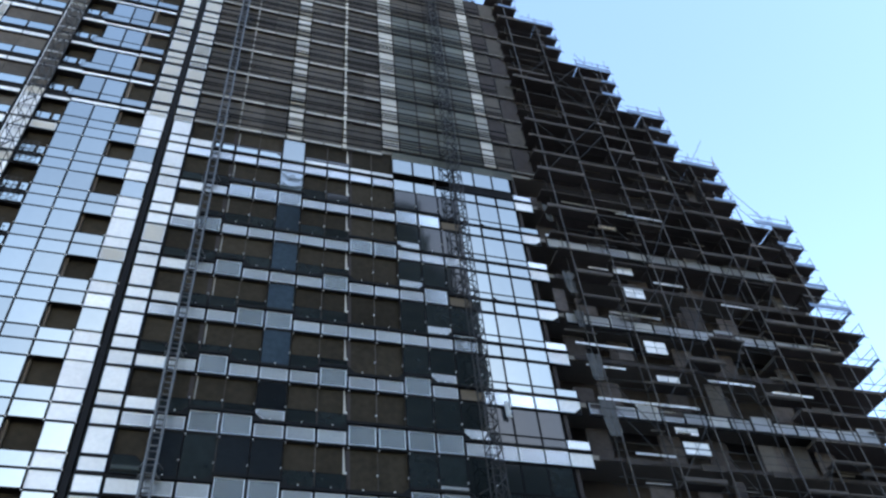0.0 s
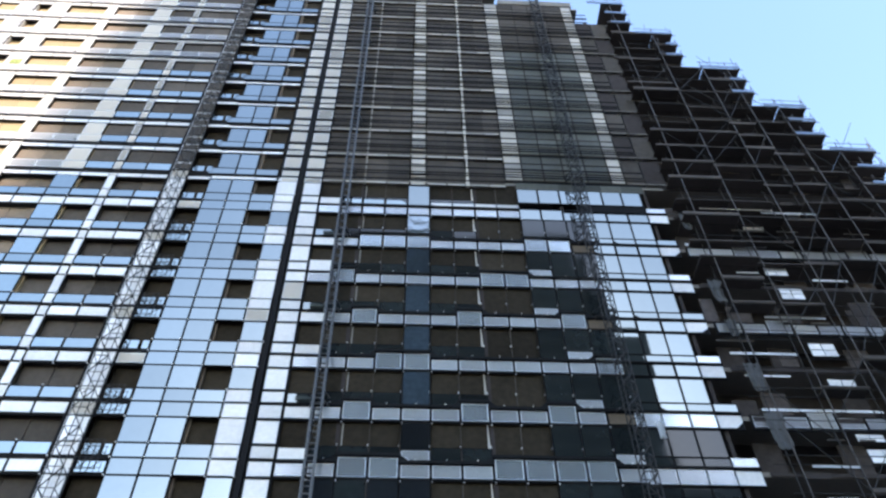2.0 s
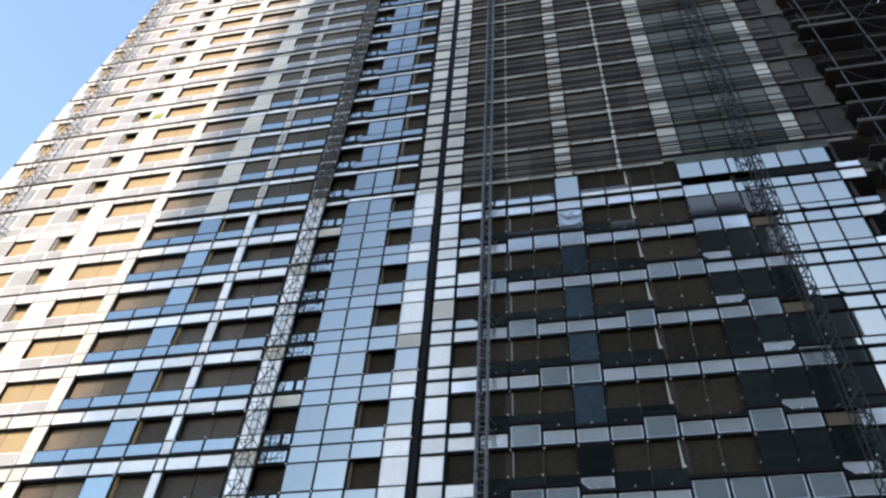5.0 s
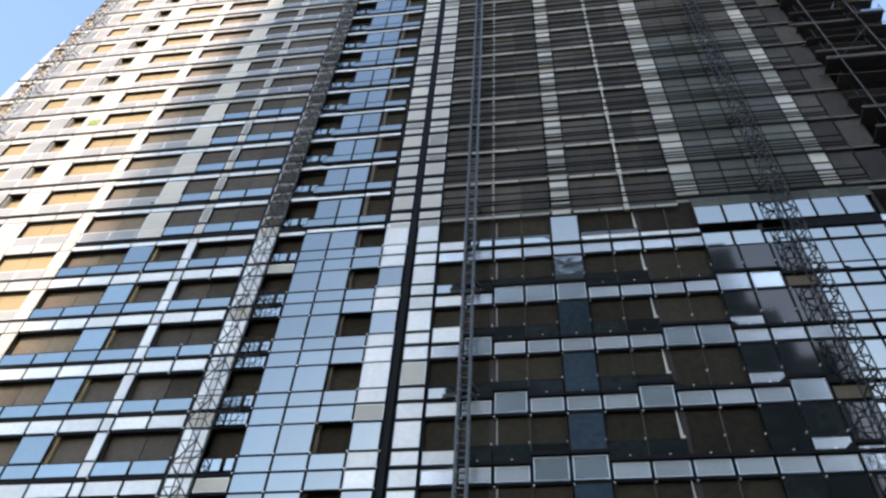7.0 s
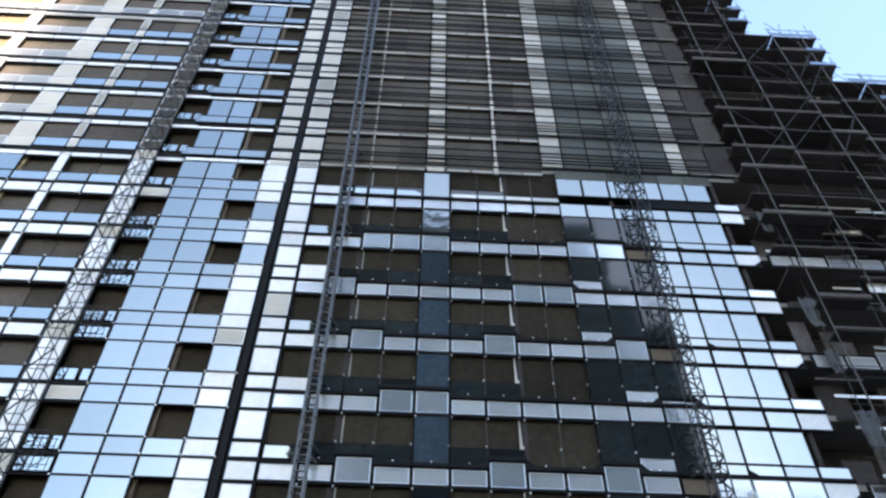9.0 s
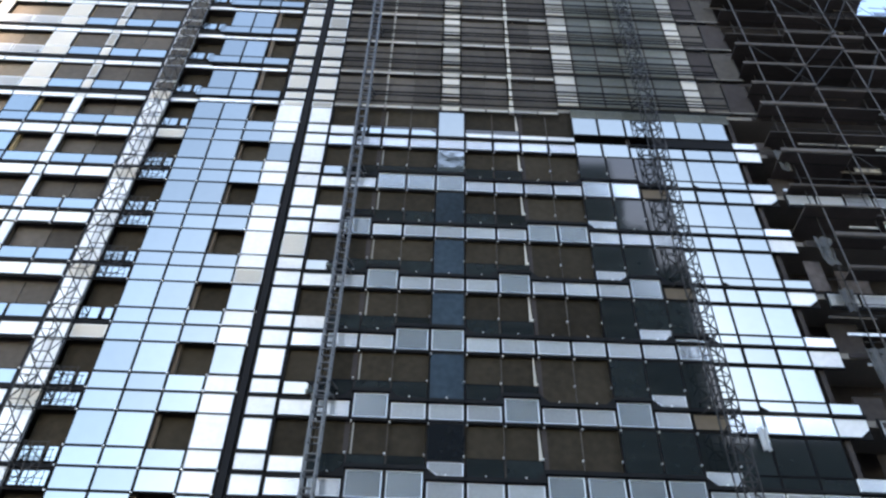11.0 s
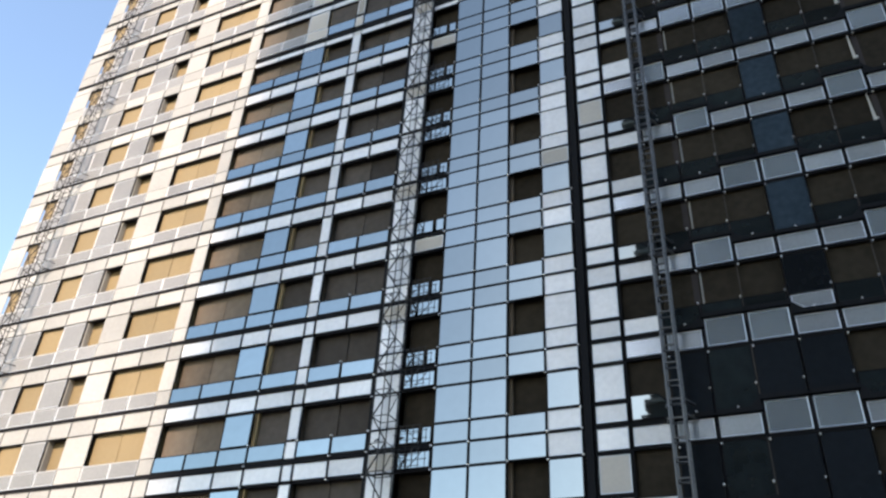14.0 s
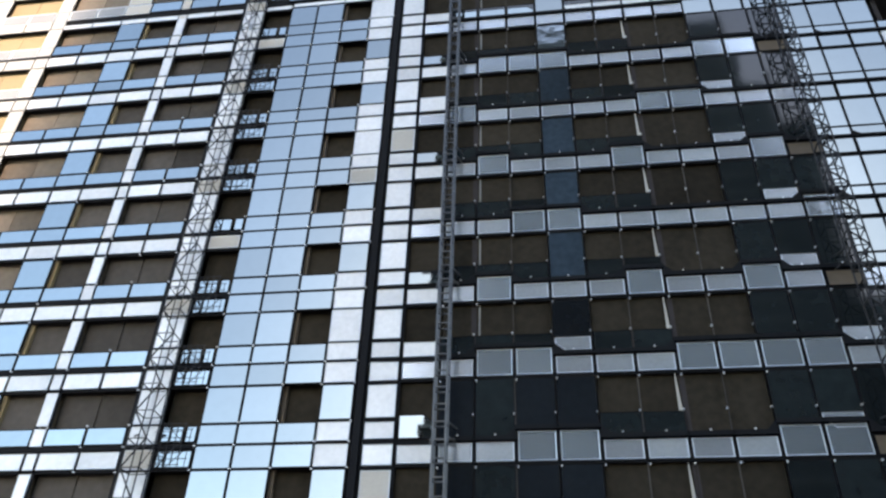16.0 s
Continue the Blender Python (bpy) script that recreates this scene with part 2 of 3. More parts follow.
# west wing: sunlit bays, windows, pillars
west = Wing("facade_west", "sunlit white and glass facade with tan boarded windows")
W = M["white"]
for k in STOREYS:
    z = line_z(k)
    n = z + H                                   # next slab line
    lo, hi = z + 0.78, z + 2.2                  # window zone
    high = k > 0
    head, foot = n - 0.1, z + 0.05              # top of the spandrel, foot of the glazing
    if high:                                    # raw storeys: slimmer slab bars, glazing set lower
        lo, hi, head, foot = z + 0.62, n - 1.02, n - 0.48, z - 0.22
    # black lines at slab level
    west.backing(west_edge(z), -20.5, z - 0.1, z + 0.05, 0.02, 0.1)
    west.backing(west_edge(z), -25.18, hi, n)
    west.backing(west_edge(z), -20.5, foot - 0.05, lo)
    for x0, x1 in ((-40.34, -38.86), (-38.86, -37.05), (-37.05, -35.04), (-35.04, -33.45), (-33.45, -31.97), (-31.97, -30.70), (-30.70, -29.21), (-29.21, -27.62), (-27.62, -26.03), (-26.03, -25.24)):
        x0 = max(x0, west_edge(z))
        if x1 - x0 < 0.15:
            continue
        west.panel(x0, x1, hi + 0.02, head, M["cream"], rim=M["cream"], gap=0.04)
    for x0, x1 in ((-25.24, -23.59), (-23.59, -21.95), (-21.95, -20.5)):
        if k < 0:
            west.panel(x0, x1, hi + 0.04, n - 0.12, W)
            west.backing(x0, x1, hi, n)
        else:
            west.panel(x0, x1, n - 0.98, n - 0.6, W if k < 5 else M["lip"], gap=0.04)
            west.backing(x0, x1, n - 1.02, n - 0.1)
    # breast-high glazing
    for x0, x1 in ((max(-38.86, west_edge(z)), -37.05), (-37.05, -35.04), (-35.04, -33.45), (-33.45, -31.97), (-31.97, -30.70)):
        west.panel(x0, x1, foot, lo, M["haze"], gap=0.02)
    west.panel(-30.70, -29.21, foot, lo, M["cream"], rim=M["cream"], gap=0.02)
    if west_edge(z) < -39.07:
        west.panel(west_edge(z), -38.86, foot, lo, M["cream"], rim=M["cream"], gap=0.02)
    for x0, x1 in ((-29.21, -27.62), (-27.62, -26.03)):
        west.panel(x0, x1, foot, lo, M["haze"], gap=0.02)
    west.panel(-26.03, -25.24, foot, lo, M["cream"], rim=M["cream"], gap=0.03)
    for x0, x1 in ((-25.24, -23.59), (-23.59, -21.95), (-21.95, -20.5)):
        if not high:
            west.panel(x0, x1, z + 0.06, lo, M["blue"], gap=0.025)
        else:
            west.panel(x0, x1, foot, lo, M["beige"] if x0 > -22 else M["haze"], gap=0.025)
    # window zone
    if west_edge(z) < -39.07:
        west.panel(west_edge(z), -38.86, lo, hi, M["cream"], rim=M["cream"], gap=0.01)
    west.panel(-37.80, -36.21, lo, hi, M["haze"], gap=0.02)
    west.panel(-36.21, -35.04, lo, hi, M["haze"], gap=0.02)
    west.panel(-33.45, -31.97, lo, hi, M["haze"], gap=0.02)
    west.panel(-30.70, -29.16, lo, hi, M["cream"], rim=M["cream"], gap=0.0)
    west.panel(-26.03, -25.24, lo, hi, M["cream"], rim=M["cream"], gap=0.0)
    if not high:
        west.panel(-21.95, -20.5, lo, hi, M["blue"], gap=0.03)
    else:
        west.panel(-21.95, -20.6, lo, hi, M["beige"], gap=0.03)
    for x0, x1 in ((max(-38.86, west_edge(z) + 0.05), -37.74), (-35.04, -33.45)):
        west.panel(x0, x1, lo - 0.1, hi + 0.1, M["tan"], y=0.16, gap=0, rim=M["tan"], name="board")
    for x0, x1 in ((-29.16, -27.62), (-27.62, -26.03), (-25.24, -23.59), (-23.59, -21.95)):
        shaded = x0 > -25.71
        # boards past the shadow line get a darker copy of the tan
        m = M["tan_shade"] if shaded else M["tan"]
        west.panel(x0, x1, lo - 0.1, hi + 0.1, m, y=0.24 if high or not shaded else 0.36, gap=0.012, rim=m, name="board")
    # deep niche with pale reveals
    west.panel(-31.97, -30.70, lo - 0.1, hi + 0.1, M["tan"], y=0.42, gap=0, rim=M["tan"], name="board")
    for x in (-31.94, -30.76):
        reveal = Mesher()
        reveal.box(x - 0.05, x + 0.05, 0.09, 0.41, lo - 0.05, hi + 0.05, M["cream"])
        west.piece("reveal", z, reveal)
    for x in (-35.04, -31.97, -29.18, -25.24):
        west.backing(x - 0.02, x + 0.03, lo, hi, 0.0, 0.1)
west.done()

# link wing: bands with the blue strip up to the black joint
link = Wing("facade_centre_west", "blue mirror glass strip and white banded windows beside a black joint")
for k in STOREYS:
    z = line_z(k)
    n = z + H
    lo, hi = z + 0.78, z + 2.2
    high = k > 0
    cols = ((-20.5, -18.73), (-18.73, -18.22), (-18.22, -16.68), (-16.68, -15.12))
    for x0, x1 in cols:
        small = x1 - x0 < 1
        if k >= 0:
            link.panel(x0, x1, n - 0.98, n - 0.6, (W if k < 5 else M["lip"]) if not small else M["beige"], gap=0.04)
            link.backing(x0, x1, n - 1.02, n - 0.1)
            if high and not small:
                link.panel(x0, x1, z + 0.66, n - 1.0, M["raw"], y=0.12, gap=0.012, rim=M["raw"], name="board")
        else:
            link.panel(x0, x1, hi + 0.06, n - 0.12, W)
            link.backing(x0, x1, hi, n)
        link.panel(x0, x1, z + (-0.14 if high else 0.06), z + 0.66 if high else lo, M["beige"] if small and high else W if small else M["blue"] if k < 6 else M["sash"], gap=0.03)
        if small:
            link.panel(x0, x1, lo + 0.05, n - 1.02 if high else hi, W if not high else M["lip"], gap=0.03)
            link.backing(x0 - 0.05, x0 + 0.03, z, n)
            link.backing(x1 - 0.03, x1 + 0.05, z, n)
    if not high:
        link.backing(-20.5, -12.4, z - 0.1, z + 0.06, 0.02, 0.1)
    link.backing(-15.14, -15.0, z, n, 0.0, 0.1)
    # bay behind the hoist mast
    link.panel(-15.02, -13.9, lo + 0.03, hi, W if not high else M["raw"], gap=0.03)
    link.panel(-15.02, -13.9, z + 0.06, lo, W if not high else M["raw"], gap=0.03)
    link.panel(-15.02, -13.9, hi + 0.04, n - 0.1, (W if k % 2 else M["beige"]) if not high else M["raw"], gap=0.03)
    link.backing(-15.02, -13.9, z, n, 0.07)
    if high:
        # den sheet stands for the dark room in the gap
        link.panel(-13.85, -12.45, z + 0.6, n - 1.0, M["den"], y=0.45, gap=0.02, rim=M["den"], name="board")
    if k >= 0:
        link.panel(-13.85, -12.45, n - 0.98, n - 0.66, W, gap=0.04)
        link.backing(-13.9, -12.4, n - 1.02, n - 0.1)
    else:
        link.panel(-13.85, -12.45, hi + 0.05, n - 0.12, M["blue"] if (k + 1) % 4 else M["beige"])
        link.backing(-13.9, -12.4, hi, n)
    drop = 0.2 if high else 0.0
    link.panel(-13.85, -12.95, z + 0.06 - drop, lo - drop, M["blue"])
    link.panel(-12.95, -12.45, z + 0.06 - drop, lo - drop, M["blue"])
    if not high:
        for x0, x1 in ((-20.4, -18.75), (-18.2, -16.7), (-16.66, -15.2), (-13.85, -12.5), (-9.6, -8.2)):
            # den closes the narrow holes with the room's darkness as its colour
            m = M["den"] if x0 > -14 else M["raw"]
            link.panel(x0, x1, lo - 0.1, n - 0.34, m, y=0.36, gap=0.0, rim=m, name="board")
    # the blue strip
    if not high:
        for x0, x1 in ((-12.45, -11.04), (-11.04, -9.63)):
            for a, b in ((z, lo), (lo, hi + 0.02), (hi + 0.02, n))[:3 if k < 0 else 2]:
                link.panel(x0, x1, a, b, M["mirror"], gap=0.02)
            link.backing(x0, x1, z, n - 0.1)
        for a, b in ((z, lo), (hi + 0.02, n))[:2 if k < 0 else 1]:
            link.panel(-9.63, -8.2, a, b, M["mirror"], gap=0.025)
            link.backing(-9.63, -8.2, a, b)
        if k == 0:
            link.panel(-12.4, -9.65, n - 0.84, n - 0.56, W, gap=0.03)
            link.panel(-9.65, -8.3, n - 0.84, n - 0.56, W, gap=0.03)
            link.backing(-9.63, -8.2, n - 0.9, n - 0.1)
        link.panel(-8.2, -6.98, lo + 0.02, hi, M["mirror"] if k % 3 else W, gap=0.03)
        link.panel(-8.2, -6.98, z + 0.03, lo, W, gap=0.04)
        link.panel(-8.2, -6.98, hi + 0.02, n - (0.02 if k < 0 else 0.5), M["beige"] if k == -4 else W, gap=0.04)
    else:
        for x0, x1 in ((-12.25, -11.0), (-11.0, -9.75)):
            link.panel(x0, x1, z + 0.36, n - 1.1, M["mirror"], gap=0.02)
            link.backing(x0, x1, z + 0.36, n - 1.1)
        for x0, x1 in ((-12.75, -11.0), (-11.0, -9.75), (-9.75, -8.3)):
            link.panel(x0, x1, z - 0.3, z + 0.36, M["mirror"], gap=0.02)
            link.backing(x0, x1, z - 0.4, z + 0.36)
        # opening beside the strip, its darkness painted on a den sheet
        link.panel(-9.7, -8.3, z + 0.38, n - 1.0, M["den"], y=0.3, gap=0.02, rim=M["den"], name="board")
        link.panel(-12.9, -9.7, n - 0.98, n - 0.74, W, gap=0.03)
        link.panel(-9.7, -8.3, n - 0.98, n - 0.7, W, gap=0.03)
        for a, b in ((-1.0, -0.44), (-0.32, 0.32), (0.6, 1.85)):
            link.panel(-8.1, -6.94, z + a, z + b, M["beige"] if random.random() < 0.8 else M["lip"], gap=0.06)
    link.backing(-8.2, -6.95, z - (1.0 if high else 0.0), n - (1.0 if k >= 0 else 0.0))
for k in STOREYS:
    link.fixed(line_z(k)).box(-6.9, -6.64, -0.03, 0.14, line_z(k) - 0.001, line_z(k) + H, M["black"])
for k in range(-9, 1):
    z = line_z(k)
    clips = Mesher()
    for x in (-20.5, -18.22, -16.68, -15.1, -12.45, -11.04, -9.63, -8.2, -6.98):
        for dz in (0.0, 0.78, 2.2):
            if random.random() < 0.65:
                cx, cz = x + random.uniform(-0.03, 0.03), z + dz + random.uniform(-0.04, 0.04)
                clips.box(cx - 0.035, cx + 0.035, -0.06, 0.03, cz - 0.022, cz + 0.022, M["white"])
    tagged(link.piece("clips", z, clips, "small pale fixing clips"), kind="stuff")
link.done()

# middle: stepped spandrels and dark glass below, raw frame above
mid = Wing("facade_centre", "unfinished facade of grey stepped spandrels and dark glass")
X0, DX = -2.74, 1.383


def col(i):
    return X0 + DX * i


# for each clad storey from the top: columns with tall spandrels, and columns with a cut-corner panel above
TALL = {0: (), -1: (0, 1, 2, 7, 8), -2: (-1, 5, 6), -3: (0, 4, 8), -4: (1, 2, 9), -5: (0, 4, 7), -6: (0, 1, 5, 6, 7, 8), -7: (1, 2, 7, 8), -8: (0, 4, 5), -9: (2, 3, 6)}
CUT = {0: (), -1: (), -2: (7,), -3: (7,), -4: (8,), -5: (8,), -6: (2, 9), -7: (8,), -8: (3,), -9: (1,)}
for k in STOREYS:
    z = line_z(k)
    n = z + H
    b0 = z - 0.85                                # spandrel's foot
    clips = Mesher()
    if k <= 0:
        # columns beside the joint
        mid.panel(-6.57, -5.42, z - 0.9, z - 0.04, W, gap=0.07)
        mid.panel(-6.57, -5.42, z + 0.03, z + 0.76, W, gap=0.07)
        mid.panel(-6.57, -5.42, z + 0.8, z + 2.16, M["beige"] if k in (-3, -8) else W, gap=0.07)
        mid.backing(-6.59, -5.38, z - 0.9, z + 2.2)
        mid.panel(-5.4, -4.05, z - 0.86, z - 0.1, W if k % 2 else M["grey"], gap=0.07)
        mid.panel(-5.4, -4.05, z + 0.0, z + (1.0 if k in (-2, -7) else 0.72), W if k % 2 == 0 else M["mirror"], gap=0.07, cut="tr" if k % 2 else "")
        mid.backing(-5.42, -4.0, z - 0.9, z + 0.72)
        for i in range(-1, 10):
            x0, x1 = col(i), col(i + 1)
            if i == -1:
                x0 = -4.0
            tall = i in TALL.get(k, ())
            if k == 0 and i >= 7:
                continue
            if i == 9 and k not in (-2, -4, -6):
                mid.panel(x0, x1, b0, z - 0.1, M["room"], gap=0.04, rim=M["black"])
            else:
                mid.panel(x0, x1, b0, z + (0.3 if tall else -0.06), M["steelblue"] if tall else M["grey"], gap=0.07, rim=M["rim"])
            mid.backing(x0, x1, b0 - 0.03, z + (0.36 if tall else 0.0))
            if i in CUT.get(k, ()):
                mid.panel(x0, x1, z + 0.04, z + 0.7, M["grey"], gap=0.07, rim=M["rim"], cut="br" if k in (-3, -4) else "bl")
                mid.backing(x0, x1, z - 0.02, z + 0.62, 0.07)
            if k == 0 and i != 2:
                top = z + (0.68 if i < 2 else 0.5)
                mid.panel(x0, x1, z + 0.06, top, M["blue"] if i < 2 else W, gap=0.045, cut="bl" if i == -1 else "tr" if i == 1 else "bl" if i == 3 else "")
                mid.backing(x0, x1, z, top + 0.04)
            # a black stepped ledge over the spandrels
            up = 0.36 if tall else 0.0
            ledge = Mesher()
            ledge.box(x0 - 0.02, x1 + 0.02, -0.08, 0.1, z + up - 0.08, z + up + 0.08, M["black"])
            after = i + 1 in TALL.get(k, ())
            if tall and not after:
                ledge.prism([(x1, z), (x1 + 0.42, z), (x1, z + 0.42)], -0.06, 0.02, M["black"])
            if after and not tall:
                ledge.prism([(x1 - 0.42, z), (x1, z), (x1, z + 0.42)], -0.06, 0.02, M["black"])
            mid.piece("ledge", z, ledge)
            # glass between the spandrels
            foot = z + 0.06 + (0.3 if tall else 0.0)
            head = n - 0.88
            if i == 2:
                mid.panel(x0, x1, foot + (0.6 if i in CUT.get(k, ()) else 0.0), head, M["crumple"] if k == -1 else M["inky"] if -6 < k < 0 else M["navy"] if k < 0 else M["mirror"], y=0.03, gap=0.025, rim=M["black"], name="pane")
            if k < 0:
                for cx, cz in ((x0 + 0.06, head - 0.1), (x1 - 0.05, z + 0.86), (x0 + 0.7, foot + 0.06)):
                    clips.box(cx - 0.026, cx + 0.026, -0.06, 0.03, cz - 0.026, cz + 0.026, M["white"])
            if i == 2:
                pass
            elif i >= 5:
                if i >= 7 or k <= -9:
                    mid.panel(x0, x1, foot, head, M["dark"], y=0.03, gap=0.02, rim=M["black"], name="pane")
            elif k <= -9 or (k <= -7 and i < 2):
                mid.panel(x0, x1, foot, head, M["navy"] if i in (-1, 1) else M["dark"], y=0.03, gap=0.02, rim=M["black"], name="pane")
            else:
                mid.panel(x0, x1, foot, z + 0.86, M["dark"], y=0.03, gap=0.02, rim=M["black"], name="pane")
        if clips.v:
            tagged(mid.piece("clips", z, clips, "small pale fixing clips"), kind="stuff")
        # brown sheets inside the openings, the rooms' shade put into their colour
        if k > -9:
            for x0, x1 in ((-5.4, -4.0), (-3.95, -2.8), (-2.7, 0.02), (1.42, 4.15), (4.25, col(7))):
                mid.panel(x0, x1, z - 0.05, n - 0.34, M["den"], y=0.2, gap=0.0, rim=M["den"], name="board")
        if k == 0:
            for i in range(7, 13):
                mid.panel(col(i), col(i + 1), CLAD + 0.02, n + 0.03, M["sea"], y=0.07, gap=0.01, rim=M["sea"], name="board")
        # pale wedge of curtain in the opening
        drape = Mesher()
        drape.prism([(4.0, z + 0.1), (4.17, z + 0.1), (4.05, n - 0.9), (4.02, n - 0.9)], 0.1, 0.14, M["beige"])
        mid.piece("drape", z, drape, "pale narrow sheet hanging in the opening")
        for x in (col(4), col(6), -1.36):
            mid.fixed(z).box(x - 0.015, x + 0.015, 0.04, 0.08, z, n - 0.9, M["raw"])
        mid.fixed(z).bar((-2.6, 0.2, z + 0.1), (-2.6, 0.2, n - 0.9), 0.035, M["lip"])
    elif z < 79:
        foot = z - 0.8                            # slab edge of the raw storeys
        for a, b in ((-0.2, 0.36), (0.48, 1.12), (1.4, 2.65)):
            mid.panel(-6.6, -5.44, foot + a, foot + b, M["beige"] if random.random() < 0.8 else M["lip"], gap=0.06)
        mid.backing(-6.59, -5.4, foot - 0.2, foot + H - 0.2)
        for a, b in ((0.0, 0.45), (0.5, 0.75), (0.86, 1.1), (1.2, 2.3), (2.36, 2.95)):
            mid.panel(0.15, 1.15, foot + a, foot + b, M["beige"] if random.random() < 0.75 else M["lip"], gap=0.03, rim=M["lip"])
        for i, (x0, x1) in enumerate(((-5.4, -4.0), (-4.0, -2.75), (-2.75, -1.35), (-1.35, 0.1), (1.2, 2.5), (2.5, 3.7), (3.95, 5.2), (5.2, 6.3))):
            mid.panel(x0, x1, foot - 0.04, foot + 0.24, M["beige"] if i % 3 else M["lip"], y=-0.06, gap=0.035, rim=M["lip"], name="slab_edge")
            mid.panel(x0, x1, foot + 0.24, foot + H - 0.06, M["raw"], y=0.14, gap=0.006, rim=M["raw"], name="board")
        mid.fixed(z).prism([(3.72, foot), (3.96, foot), (3.88, foot + H - 0.05), (3.8, foot + H - 0.05)], -0.05, 0.1, M["beige"])
        mid.fixed(z).box(-2.8, -2.7, 0.0, 0.1, foot, foot + H, M["lip"])
        for dz in (0.5, 1.1, 1.36, 2.0):
            mid.fixed(z).bar((-5.4, -0.08, foot + dz), (15.4 if z < 70 else 6.2, -0.08, foot + dz + 0.03), 0.042, M["black"], 4)
mid.done()

SX = {10: 11.0, 11: 12.33, 12: 13.67, 13: 14.95, 14: 16.2}
TOPS = (6.9, 8.25, 9.62, 11.0, 12.35, 13.63, 14.9)
# east strip: bright mirror glass and dusty glass above
east = Wing("facade_east", "tall strip of bright mirror glass between dark bays")
for k in STOREYS:
    z = line_z(k)
    n = z + H
    lo, hi = z + 0.55, z + 2.1
    if k <= 0:
        if k == 0:
            for x0, x1 in zip(TOPS, TOPS[1:]):
                east.panel(x0, x1, z + 0.75, CLAD, M["mirror"], gap=0.03)
                east.backing(x0, x1, z + 0.75, CLAD)
            for x0, x1 in zip(TOPS[:3], TOPS[1:]):
                east.panel(x0, x1, z - 0.95, z + 0.1, M["mirror"], gap=0.03)
                east.backing(x0, x1, z - 0.95, z + 0.1)
        for i in (10, 11, 12):
            for a, b in ((z - 0.9, z - 0.05), (z + 0.05, lo), (lo, hi)):
                if k == 0 and a > z:
                    continue
                m = M["mirror"]
                if k < -5:
                    m = M["dark"] if a > z else M["grey"]
                if k == -5 and a < z:
                    m = M["steelblue"]
                east.panel(SX[i], SX[i + 1], a, b, m, gap=0.022 if a > z else 0.04, rim=M["black"] if m == M["dark"] else None, cut="bl" if (i == 11 and k % 2 and z - 0.1 < a < z + 0.3) else "")
            east.backing(SX[i], SX[i + 1], z - 0.92, hi)
        east.panel(SX[13], SX[14], z - 0.9, z - 0.1, W, gap=0.04, cut="br" if k % 2 else "")
        east.panel(SX[13], SX[14], z + 0.02, z + 0.6, M["mirror"] if k % 2 else M["grey"], gap=0.04)
        east.backing(SX[13], SX[14], z - 0.92, z + 0.6)
        east.fixed(z).box(col(9), SX[14], -0.07, 0.1, z - 0.06, z + 0.05, M["black"])
    elif z < 69.5:
        cols = (6.3, 7.5, 8.9, 10.25, 11.75, 13.3, 14.25)
        for i in range(7, 13):
            x0, x1 = cols[i - 7:i - 5]
            for a, b in ((0.05, 0.95), (0.98, 2.0), (2.03, 3.05)):
                m = (M["beige"] if (k + int(a * 3)) % 3 else M["lip"]) if i == 7 else (M["beige"] if (k + int(a * 3)) % 2 else M["lip"]) if i == 12 else M["sea"] if z < 62 else M["raw"]
                east.panel(x0, x1, z + a, z + b, m, gap=0.03, rim=M["raw"])
            east.backing(x0, x1, z, n)
east.done()

# stepped east side: dark bays, spandrel bands and small lit windows
side = Wing("facade_far_east", "dark unfinished bays behind scaffolding with short grey spandrel bands")
for k in STOREYS:
    z = line_z(k)
    if z > 66:
        continue
    right = right_edge(z + 1.2) - 1.5
    i = 14
    while col(i + 1) < right:
        if k in (-1, -3, -5, -7, -9):
            side.panel(col(i), col(i + 1), z - 0.85, z - 0.08 + (0.3 if i % 5 == 1 else 0), M["haze"] if i < 20 and k > -6 and (i * 5 + k) % 7 > 3 else M["sash"], gap=0.075, rim=M["rim"] if i < 18 else M["sash"])
            side.backing(col(i), col(i + 1), z - 0.9, z)
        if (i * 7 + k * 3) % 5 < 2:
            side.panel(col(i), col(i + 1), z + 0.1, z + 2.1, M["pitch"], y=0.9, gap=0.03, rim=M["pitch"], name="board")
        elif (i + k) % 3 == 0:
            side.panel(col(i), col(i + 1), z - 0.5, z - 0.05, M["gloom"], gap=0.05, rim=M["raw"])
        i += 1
    # slab edge, darkened like the shaded bay behind it
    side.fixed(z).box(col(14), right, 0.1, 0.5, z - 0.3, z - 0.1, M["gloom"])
for x, z, w, h in ((20.66, 39.95, 1.3, 0.75), (20.7, 35.8, 1.35, 0.85), (21.0, 33.85, 1.35, 0.85), (21.15, 29.6, 1.4, 0.9), (21.25, 27.2, 1.4, 0.85), (21.3, 24.25, 1.35, 0.45), (21.5, 23.1, 1.5, 0.75)):
    for a in (0, 1):
        for b in (0, 1):
            side.panel(x + a * w / 2, x + (a + 1) * w / 2, z + b * h / 2, z + (b + 1) * h / 2, M["white"], y=-0.05, gap=0.02, name="pane")
for x0, x1, z in ((18.4, 23.2, 41.95), (22.3, 25.9, 41.7), (16.6, 21.6, 38.3), (19.0, 20.5, 35.9), (19.5, 22.9, 32.3), (16.8, 20.4, 29.6), (17.1, 19.5, 28.1), (17.3, 23.3, 25.95), (18.6, 20.9, 22.8), (27.7, 30.6, 34.3), (23.3, 25.4, 35.4), (24.5, 27.6, 28.0), (28.6, 31.4, 27.7)):
    x = x0
    while x < x1 - 0.3:
        side.panel(x, min(x + 1.38, x1), z, z + 0.19, M["grey"] if x1 - x0 > 3 else W, y=-0.04, gap=0.03, name="ledge")
        x += 1.38
